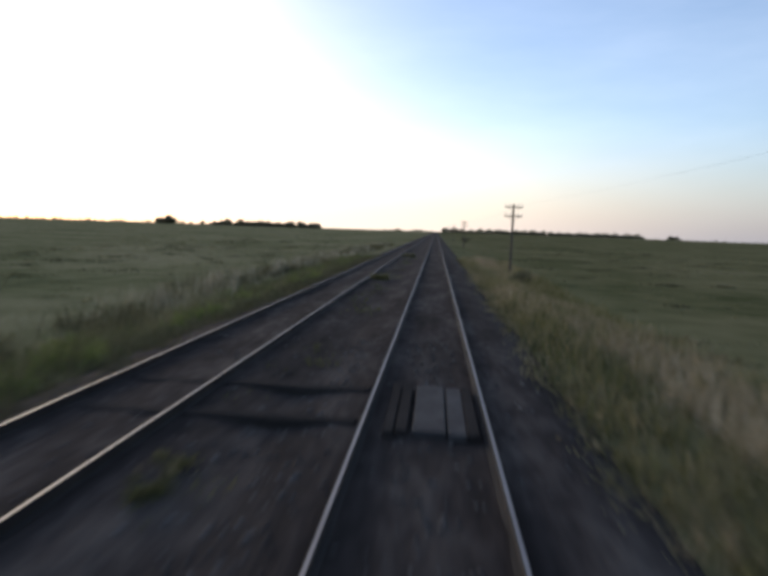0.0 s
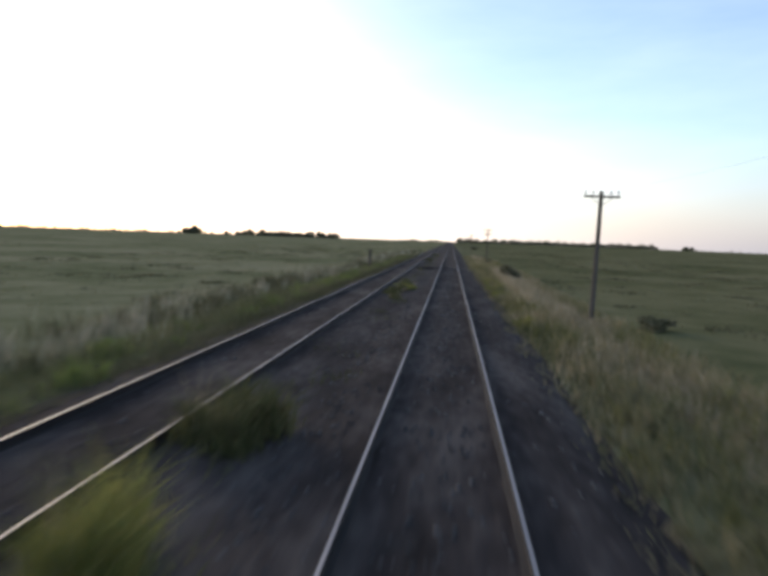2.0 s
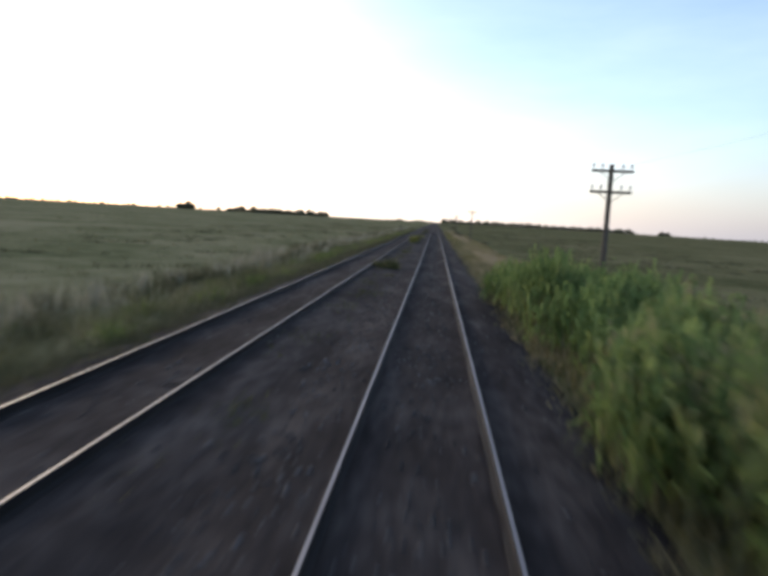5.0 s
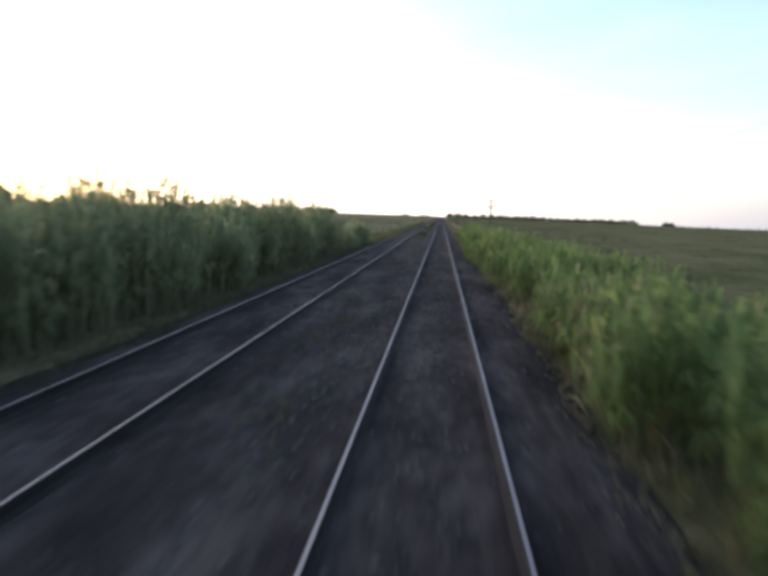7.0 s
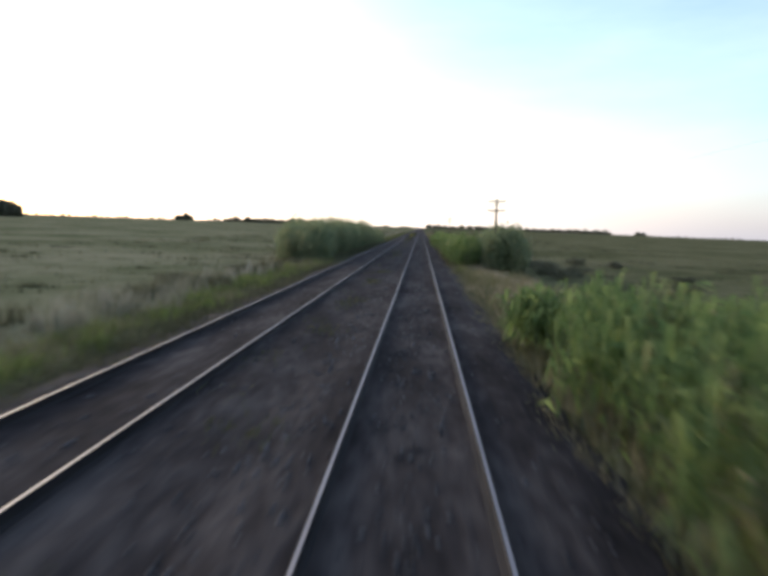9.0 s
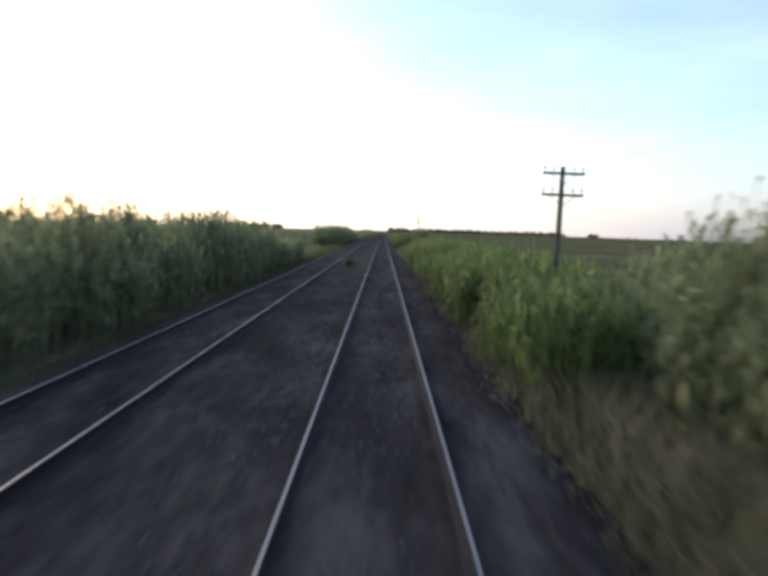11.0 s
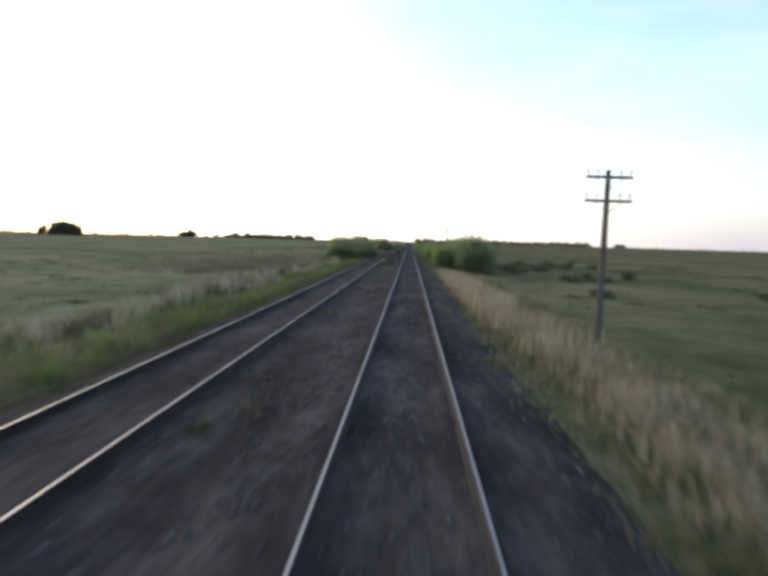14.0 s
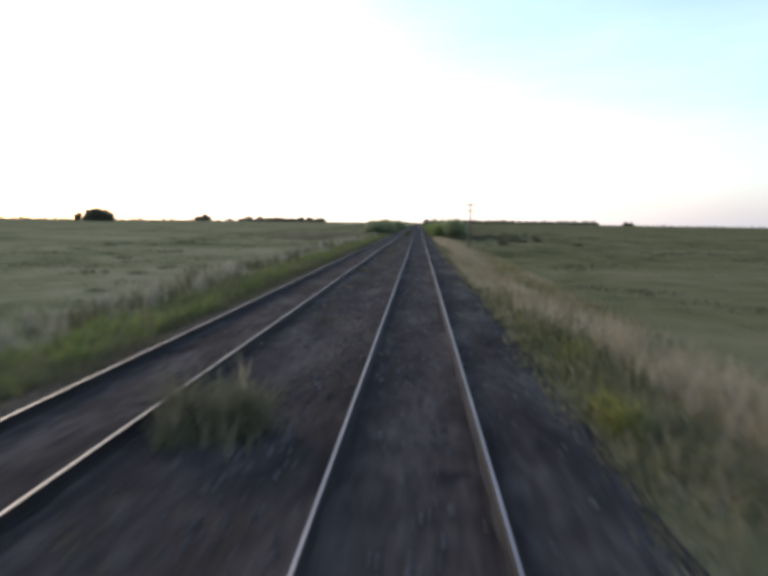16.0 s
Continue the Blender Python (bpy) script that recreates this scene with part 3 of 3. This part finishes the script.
# ---- cane and reed thickets ----
def thicket(name, label, x0, x1, y0, y1, tall, count, leaf, seed, leaves=8, spread=1.0, droop=1.0, low=0.16):
    """Upright stalks with long drooping leaves and an uneven top."""
    r = np.random.default_rng(seed)
    base = new(name)
    base.location = ((x0 + x1) / 2, (y0 + y1) / 2, float(ground_z((x0 + x1) / 2, (y0 + y1) / 2)))
    tagged(base, label, "cane thicket" if tall > 2.3 else "reed thicket")
    mid_x, half_x, mid_y, half_y = (x0 + x1) / 2, (x1 - x0) / 2, (y0 + y1) / 2, (y1 - y0) / 2
    stools = max(6, count // 13)
    cx, cy, grown = r.uniform(x0, x1, stools), r.uniform(y0, y1, stools), r.uniform(0.66, 1.1, stools)
    ragged = 0.84 + 0.16 * np.sin(cy * 0.9 + seed) * np.sin(cy * 0.37)
    cx = mid_x + (cx - mid_x) * ragged
    of = r.integers(0, stools, count)
    out = r.normal(0, 0.24, (count, 2))
    x, y = cx[of] + out[:, 0], cy[of] + out[:, 1]
    ends = 1 - 0.22 * smooth_step(np.abs(y - mid_y) / half_y, 0.86, 1.0)
    sides = 1 - 0.25 * smooth_step(np.abs(x - mid_x) / half_x, 0.55, 1.0)
    wave = 0.95 + 0.09 * np.sin(y * 0.55 + seed) + 0.05 * np.sin(y * 1.9 + x * 1.3)
    h = tall * ends * sides * wave * grown[of] * r.uniform(0.8, 1.0, count)
    z = ground_z(x, y)
    foot = np.stack([x, y, z - 0.03], 1) - np.array(base.location)
    lean = np.stack([out[:, 0] * 0.12 + r.normal(0, 0.03, count), out[:, 1] * 0.12 + r.normal(0, 0.03, count), np.ones(count)], 1)
    top = foot + lean * h[:, None]
    a = r.uniform(0, np.pi, count)
    s = np.stack([np.cos(a), np.sin(a), 0 * a], 1) * 0.022
    v = np.stack([foot - s, foot + s, top], 1).reshape(-1, 3)
    ob = new("stem_mass", big_mesh("stalks", v, np.arange(3 * count).reshape(-1, 3), M_STALK))
    ob.parent = base
    tagged(ob, kind="stuff")
    n = count * leaves
    which = np.repeat(np.arange(count), leaves)
    up = np.clip(np.tile(np.linspace(low, 1.0, leaves) ** 0.75, count) + r.uniform(-0.06, 0.04, n), 0.04, 1.0)
    root = foot[which] + (top - foot)[which] * up[:, None]
    b = r.uniform(0, 2 * np.pi, n)
    upright = 1 - 0.6 * smooth_step(up, 0.85, 0.98)
    way = np.stack([np.cos(b), np.sin(b), 0 * b], 1) * (0.62 * upright)[:, None]
    size = r.uniform(0.5, 1.0, n) * spread
    rise = r.uniform(0.35, 0.85, n)
    one = root + way * (size * 0.45)[:, None] + np.array([0, 0, 1.0]) * (size * rise)[:, None]
    tip = root + way * size[:, None] + np.array([0, 0, 1.0]) * (size * (rise + 0.15 - upright * droop * r.uniform(0.0, 0.9, n)))[:, None]
    side = np.stack([-np.sin(b), np.cos(b), r.normal(0, 0.5, n)], 1) * r.uniform(0.02, 0.044, n)[:, None]
    v = np.stack([root, one - side, one + side, tip], 1).reshape(-1, 3)
    k = np.arange(n)[:, None, None] * 4
    tris = (np.array([[0, 2, 1], [1, 2, 3]])[None] + k).reshape(-1, 3)
    ob = new("foliage", big_mesh("foliage", v, tris, leaf))
    ob.parent = base
    tagged(ob, kind="stuff")
    return base


thicket("cane_thicket", "dense grey-green cane thicket beside the far track", -12.6, -6.9, -174, -127, 3.6, 6400, M_CANE, 11, 10, 0.75)
thicket("cane_thicket", "low green brush at the end of canes", -9.6, -6.5, -128, -116, 1.9, 600, M_CANE, 12)
thicket("cane_thicket", "dense dark-green cane thicket with ragged top", -12.8, -6.8, -256, -224, 3.5, 4800, M_CANE, 13, 10, 0.75)
thicket("cane_thicket", "low green brush at the thicket end", -9.2, -6.9, -225, -214, 1.8, 600, M_CANE, 14)
thicket("reed_thicket", "bright green head-high reeds along the verge", 1.95, 8.0, -166, -97, 1.9, 7200, M_REED, 15, 10, 0.8)
thicket("reed_thicket", "bright green reeds fringing taller canes", 2.7, 5.0, -175.5, -165, 2.3, 900, M_REED, 20, 10, 0.8)
thicket("cane_thicket", "tall green canes above the reeds", 4.6, 8.0, -177, -164, 3.3, 1700, M_CANE, 16, 10, 0.7, low=0.2)
thicket("reed_thicket", "bright green head-high reeds along the verge", 2.15, 9.0, -258, -203, 2.3, 6400, M_REED, 17, 10, 0.8)
thicket("reed_thicket", "yellow-green reeds fringing the tall canes", 2.9, 5.2, -277, -266.5, 2.5, 1000, M_REED, 19, 10, 0.8)
thicket("cane_thicket", "tall green canes with ragged tops", 4.4, 9.2, -271.5, -251, 3.4, 3300, M_CANE, 18, 10, 0.7, low=0.2)
thicket("cane_thicket", "tallest dense green canes at the thicket end", 4.9, 9.0, -279.5, -270.5, 3.75, 1700, M_CANE, 21, 10, 0.7, low=0.2)


# low growth at the feet of the canes, creeping up to the far rail
n = 26000
fx, fy = np.concatenate([scatter(n // 2, -7.6, -5.42, -176, -112, 0.5, 61), scatter(n - n // 2, -7.6, -5.42, -257, -210, 0.5, 62)], 1)
h = RNG.uniform(0.12, 0.4, n) * (1 - 0.55 * smooth_step(fx, -6.4, -5.4))
tagged(blades(fx, fy, np.where(fx > -6.4, -0.3, -0.5), h + 0.05, RNG.uniform(0.015, 0.04, n), RNG.uniform(0.2, 0.7, n), M_RANK, "creeping_grass", True),
       "dull green grass creeping over the ballast shoulder", "grass", kind="stuff")

fx, fy = scatter(95000, -7.2, -5.6, -394, 60, 0.85, 63)
fx = np.minimum(fx + 0.3 * np.sin(fy * 0.33) * np.sin(fy * 0.11), -5.5)
fx, fy = fx[~under_canes(fy)], fy[~under_canes(fy)]
n = len(fx)
h = RNG.uniform(0.12, 0.4, n) * (1 - 0.6 * smooth_step(fx, -6.3, -5.5))
tagged(blades(fx, fy, np.interp(fx, [-7.0, -6.5, -6.0, -5.5], [-0.5, -0.37, -0.24, -0.17]), h + 0.03, RNG.uniform(0.012, 0.034, n), RNG.uniform(0.2, 0.8, n), M_RANK, "shoulder_grass", True),
       "short dull grass rooted in the ballast shoulder", "grass", kind="stuff")
n = 16000
lump = RNG.integers(0, 500, n)
lx_, ly_ = RNG.uniform(-27, -10.5, 500), RNG.uniform(-292, -246, 500)
fx, fy = lx_[lump] + RNG.normal(0, 0.4, n), ly_[lump] + RNG.normal(0, 0.5, n)
h = RNG.uniform(0.5, 1.4, n) * (0.75 + 0.25 * np.sin(fx * 0.7) * np.sin(fy * 0.31)) * (1 - 0.5 * smooth_step(-fy, 276, 290))
tagged(blades(fx, fy, ground_z(fx, fy) - 0.02, h, RNG.uniform(0.02, 0.05, n), RNG.uniform(0.05, 0.45, n), M_DRY, "dry_weeds"),
       "tall greyish-brown dry weeds beyond the canes", "weeds", kind="stuff")

# ---- shrubs ----
def crown_cards(r, cx, cy, cz, rx, ry, rz, n, card):
    """Many small leaf clumps through an uneven rounded crown."""
    lobes = r.integers(7, 12)
    lx = r.uniform(-0.55, 0.55, (lobes, 3)) * (rx, ry, rz)
    ls = r.uniform(0.4, 0.75, lobes)
    pick = r.integers(0, lobes, n)
    d = r.normal(0, 1, (n, 3))
    d /= np.linalg.norm(d, axis=1)[:, None]
    p = lx[pick] + d * (r.random(n) ** 0.4 * ls[pick])[:, None] * (rx, ry, rz) * 0.8
    p += (cx, cy, cz)
    a, b = r.normal(0, 1, (n, 3)), r.normal(0, 1, (n, 3))
    a *= (card * r.uniform(0.5, 1.2, n) / np.linalg.norm(a, axis=1))[:, None]
    b *= (card * r.uniform(0.5, 1.2, n) / np.linalg.norm(b, axis=1))[:, None]
    return np.stack([p + a, p + b, p - a * 0.7 - b * 0.6], 1).reshape(-1, 3)


# low dark shrubs in the east pasture
def shrub(x, y, wide, high, seed):
    r = np.random.default_rng(seed)
    base = new("shrub")
    base.location = (x, y, float(ground_z(x, y)))
    tagged(base, "low brownish-green shrub standing in pasture grass", "shrub", "pasture shrubs")
    bm = bmesh.new()
    for k in range(5):
        a = k * 1.26 + seed
        rod(0.03, 0.012, (0, 0, -0.05), (math.cos(a) * wide * 0.3, math.sin(a) * wide * 0.3, high * 0.7), 5, bm)
    part("branches", bm, M_BARK, base)
    v = crown_cards(r, 0, 0, high * 0.42, wide * 0.5, wide * 0.5, high * 0.5, 2200 if high > 1.3 else 700, 0.1)
    ob = new("foliage", big_mesh("foliage", v, np.arange(len(v)).reshape(-1, 3), M_SHRUB))
    ob.parent = base
    tagged(ob, kind="stuff")


rs = random.Random(12)
for k, (x, y, wide, high) in enumerate(((4.7, -2.8, 2.3, 1.9), (6.2, 9.0, 1.4, 0.8), (11.8, -274.9, 2.6, 0.9), (16.6, -253.8, 3.2, 1.0), (14.0, -262.0, 3.0, 0.9), (16.4, -268.0, 2.6, 0.9),
                                        (18.2, -285.3, 2.6, 0.7), (12.5, -302.0, 2.0, 0.6), (19.8, -256.6, 3.4, 1.1), (14.9, -286.0, 2.4, 0.8), (9.4, -237.0, 2.4, 1.2), (8.6, -24.5, 1.8, 0.7),
                                        (5.6, 36.3, 2.2, 1.1), (9.5, 186.0, 5.0, 2.0), (21.0, -262.0, 3.0, 0.8), (-11.0, -184.0, 2.2, 0.8), (-12.5, -190.0, 2.0, 0.7), (24.0, -300.0, 2.2, 0.6))):
    shrub(x, y, wide, high, 300 + k)
for k in range(26):
    x, y = (rs.uniform(11, 26), rs.uniform(-284, -244)) if k < 15 else (rs.uniform(9.5, 22), rs.uniform(-184, -160))
    shrub(x, y, rs.uniform(1.8, 3.6), rs.uniform(0.6, 1.15), 340 + k)

# ---- weeds between the tracks ----
def weed(x, y, size, high, seed, z=-0.24, leaf=M_WEED, label="dull green weed clump growing in the ballast", group="weeds between the tracks"):
    r = np.random.default_rng(seed)
    base = new("weed_clump")
    base.location = (x, y, z)
    tagged(base, label, "weed", group)
    for name, n, tall, mat, lean in (("leaves", int(620 * size + 250), 1.0, leaf, 0.9), ("seed_heads", int(28 * size + 10), 1.2, M_SEED, 0.3)):
        m = 7
        ca, cd = r.uniform(0, 2 * np.pi, m), np.sqrt(r.random(m)) * size * 0.42
        pick = r.integers(0, m, n)
        a, d = r.uniform(0, 2 * np.pi, n), np.abs(r.normal(0, 0.13, n)) * size
        lift = r.uniform(0.5, 1.15, m)
        h = high * tall * lift[pick] * np.exp(-(d / (0.28 * size)) ** 2) * r.uniform(0.45, 1.1, n) + 0.03
        ob = blades(d * np.cos(a) + (cd * np.cos(ca))[pick], (d * np.sin(a) + (cd * np.sin(ca))[pick]) * 1.5, np.zeros(n), h, r.uniform(0.014, 0.04, n) / (1 if tall == 1 else 2), r.uniform(0.15, lean, n), mat, name)
        ob.parent = base
        tagged(ob, kind="stuff")
    return base


for k, (x, y, size, high) in enumerate(((-2.8, -41.0, 1.3, 0.95), (-2.6, -44.3, 0.9, 1.0), (-2.7, -48.8, 0.7, 1.05), (-2.75, -270.3, 1.9, 0.9), (-3.0, -272.6, 0.5, 0.2),
                                        (-2.6, -380.2, 1.5, 0.95), (-2.55, -16.6, 0.8, 0.36), (-2.65, -18.2, 1.0, 0.34), (-2.9, -11.2, 0.7, 0.3), (-2.8, 5.6, 0.7, 0.2),
                                        (-2.75, -88.3, 1.6, 0.6), (-2.6, -70.5, 0.8, 0.2), (-2.7, -222.0, 1.1, 0.6), (-2.9, -356.0, 0.6, 0.2), (-2.9, -364.5, 0.5, 0.18),
                                        (-2.9, 31.0, 1.2, 0.45), (-2.7, 60.0, 1.5, 0.5), (-2.9, -331.0, 0.5, 0.14), (-2.9, -318.0, 0.5, 0.12), (-2.9, -295.0, 0.5, 0.14))):
    if k in (1, 2):
        weed(x, y, size, high, 100 + k, leaf=M_YELLOW, label="tall yellow-green weed standing in the ballast")
    elif k == 5:
        weed(x, y, size, high, 100 + k, leaf=M_SHRUB, label="rounded brownish weed bush beside the rail")
    else:
        weed(x, y, size, high, 100 + k)
for k, (x, y, size, high) in enumerate(((-2.5, -12.9, 1.2, 0.26), (-2.9, -14.4, 1.0, 0.24), (-2.3, -15.8, 1.1, 0.28), (-2.9, -19.6, 1.0, 0.28), (-2.6, -21.5, 0.9, 0.24),
                                        (-2.9, -9.0, 0.8, 0.16))):
    weed(x, y, size, high, 140 + k, leaf=M_YELLOW if k in (1, 2) else M_WEED, label="low spreading yellow-green weed in the ballast")
for k, (x, y, size, high) in enumerate(((3.2, -379.0, 1.2, 0.55), (2.8, -294.0, 1.0, 0.5), (3.4, -307.7, 1.1, 0.6), (2.9, -17.2, 1.1, 0.5), (3.0, -13.0, 1.3, 0.6), (3.1, -8.6, 1.2, 0.55),
                                        (2.9, -5.0, 0.9, 0.45), (3.0, -178.5, 1.0, 0.5), (3.6, -374.6, 0.9, 0.5), (2.9, -27.5, 1.0, 0.5))):
    weed(x, y, size, high, 160 + k, float(ground_z(x, y)) - 0.02, M_YELLOW, "yellow-green flowering weed clump in verge grass", "weeds on the verge")


n = 9000
wx, wy = scatter(n, -0.35, 0.35, -394, 60, 0.97, 77)
wx = wx + np.where(np.sin(wy * 0.9) > -0.2, -2.95, -2.3)
h = RNG.uniform(0.04, 0.2, n)
tagged(blades(wx, wy, np.full(n, -0.22), h, RNG.uniform(0.012, 0.035, n), RNG.uniform(0.2, 0.9, n), M_WEED, "ballast_weeds"),
       "small scattered weeds rooted between the tracks", "weeds", kind="stuff")


# ---- far trees ----
def tree(x, y, high, wide, seed):
    r = np.random.default_rng(seed)
    base = new("tree")
    base.location = (x, y, float(far_z(x)) - 0.05)
    tagged(base, "dark broad-crowned tree standing far out in pasture", "tree", "far field trees")
    bm = rod(wide * 0.035, wide * 0.02, (0, 0, -0.2), (0, 0, high * 0.5), 7)
    for k in range(4):
        a = k * 1.7 + seed
        rod(wide * 0.018, wide * 0.007, (0, 0, high * (0.25 + 0.05 * k)), (math.cos(a) * wide * 0.28, math.sin(a) * wide * 0.28, high * (0.6 + 0.05 * k)), 5, bm)
    part("trunk", bm, M_BARK, base)
    v = crown_cards(r, 0, 0, high * 0.48, wide * 0.55, wide * 0.55, high * 0.52, 3600, wide * 0.075)
    v = np.concatenate([v, crown_cards(r, 0, 0, high * 0.33, wide * 0.5, wide * 0.5, high * 0.42, 1800, wide * 0.07)])
    ob = new("crown", big_mesh("crown", v, np.arange(len(v)).reshape(-1, 3), M_TREE))
    ob.parent = base
    return base


def woods(name, label, x0, y0, x1, y1, high, count, seed, deep=30):
    r = np.random.default_rng(seed)
    v = []
    for k in range(count):
        f = (k + r.uniform(-0.4, 0.4)) / max(1, count - 1)
        h = high * r.uniform(0.7, 1.1) * (0.75 + 0.25 * math.sin(k * 0.6 + seed))
        w = h * r.uniform(0.5, 0.8)
        v.append(crown_cards(r, x0 + (x1 - x0) * f, y0 + (y1 - y0) * f + r.uniform(-deep, deep) / 2, h * 0.42 + float(far_z(x0 + (x1 - x0) * f)), w, w, h * 0.5, 230, h * 0.16))
    v = np.concatenate(v)
    return tagged(new(name, big_mesh(name, v, np.arange(len(v)).reshape(-1, 3), M_TREE)), label, "far woods", kind="stuff")


woods("far_woods", "dark wood of tall trees on the horizon", -600, 1577, -330, 1577, 21, 80, 31)
woods("far_woods", "long low dark plantation on the horizon", 40, 3000, 1010, 2930, 27, 230, 32, 60)
woods("far_woods", "thin line of trees along the horizon", -2400, 2500, -700, 2700, 14, 120, 33, 80)
woods("far_woods", "distant low trees on the horizon", 1100, 3300, 2600, 3000, 12, 70, 34, 80)
woods("far_woods", "trees where the track meets the horizon", -160, 1750, -10, 1750, 9, 26, 35)
for k, (x, y, high, wide) in enumerate(((-708, 1417, 20, 27), (-690, 1420, 22, 30), (-672, 1417, 17, 22), (-630, 1500, 11, 14), (-600, 1510, 13, 16), (-585, 1500, 10, 13),
                                        (-423, 301, 12, 9), (-409, 303, 15, 16), (-400, 301, 16.5, 17), (-391, 302, 15.5, 15), (-381, 301, 12, 12), (1330, 3380, 24, 34), (1360, 3380, 22, 30))):
    tree(x, y, high, wide, 200 + k)

# ---- loose stones on the ballast ----
n = 30000
r = np.random.default_rng(5)
sx = np.concatenate([r.normal(-1.65, 0.3, n // 3), r.normal(0.0, 0.26, n // 4), r.uniform(-6.1, 2.2, n - n // 3 - n // 4)])
sy = r.uniform(-394, 14, n)
px_, pz_ = np.array([p[0] for p in prof]), np.array([p[1] for p in prof])
sz = np.interp(sx, px_, pz_) + 0.005
clear = (np.abs(np.abs(sx) - 0.838) > 0.1) & (np.abs(np.abs(sx + 4.346) - 0.838) > 0.1)
sx, sy, sz = sx[clear], sy[clear], sz[clear]
n = len(sx)
unit = np.array([[1, 0, 0], [0, 1, 0], [-1, 0, 0], [0, -1, 0], [0, 0, 0.7], [0, 0, -0.7]])
v = unit[None] * r.uniform(0.022, 0.05, (n, 1, 1)) * r.uniform(0.6, 1.3, (n, 6, 1))
a = r.uniform(0, 2 * np.pi, n)
ca, sa = np.cos(a)[:, None], np.sin(a)[:, None]
v = np.stack([v[..., 0] * ca - v[..., 1] * sa, v[..., 0] * sa + v[..., 1] * ca, v[..., 2]], -1) + np.stack([sx, sy, sz], 1)[:, None]
tri = np.array([[0, 1, 4], [1, 2, 4], [2, 3, 4], [3, 0, 4], [1, 0, 5], [2, 1, 5], [3, 2, 5], [0, 3, 5]])
tagged(new("ballast_stones", big_mesh("ballast_stones", v.reshape(-1, 3), (tri[None] + np.arange(n)[:, None, None] * 6).reshape(-1, 3), M_STONE)),
       "loose dark crushed stones on the track bed", "stones", kind="stuff")

# ---- sleepers, nearly buried ----
bm = box(2.6, 0.24, 0.14, (0, 0, 0), 0.015)
SLEEPER = bpy.data.meshes.new("sleeper")
bm.to_mesh(SLEEPER)
bm.free()
SLEEPER.materials.append(M_SLEEPER)
rr = random.Random(4)
for base, y0 in ((TRACKS[0], -392.0), (TRACKS[1], -386.0)):
    for k in range(290):
        s = new("sleeper", SLEEPER)
        s.parent = base
        s.location = (rr.uniform(-0.03, 0.03), y0 + 0.66 * k, -0.088 + rr.uniform(-0.016, 0.006))
for base, y0, count in ((TRACKS[0], -200.6, 400), (TRACKS[1], -194.6, 390)):
    bm = bmesh.new()
    for k in range(count):
        box(2.6, 0.24, 0.14, (rr.uniform(-0.03, 0.03), y0 + 0.66 * k, -0.088 + rr.uniform(-0.016, 0.006)), 0.0, bm)
    tagged(part("sleeper_row", bm, M_SLEEPER, base), kind="stuff")
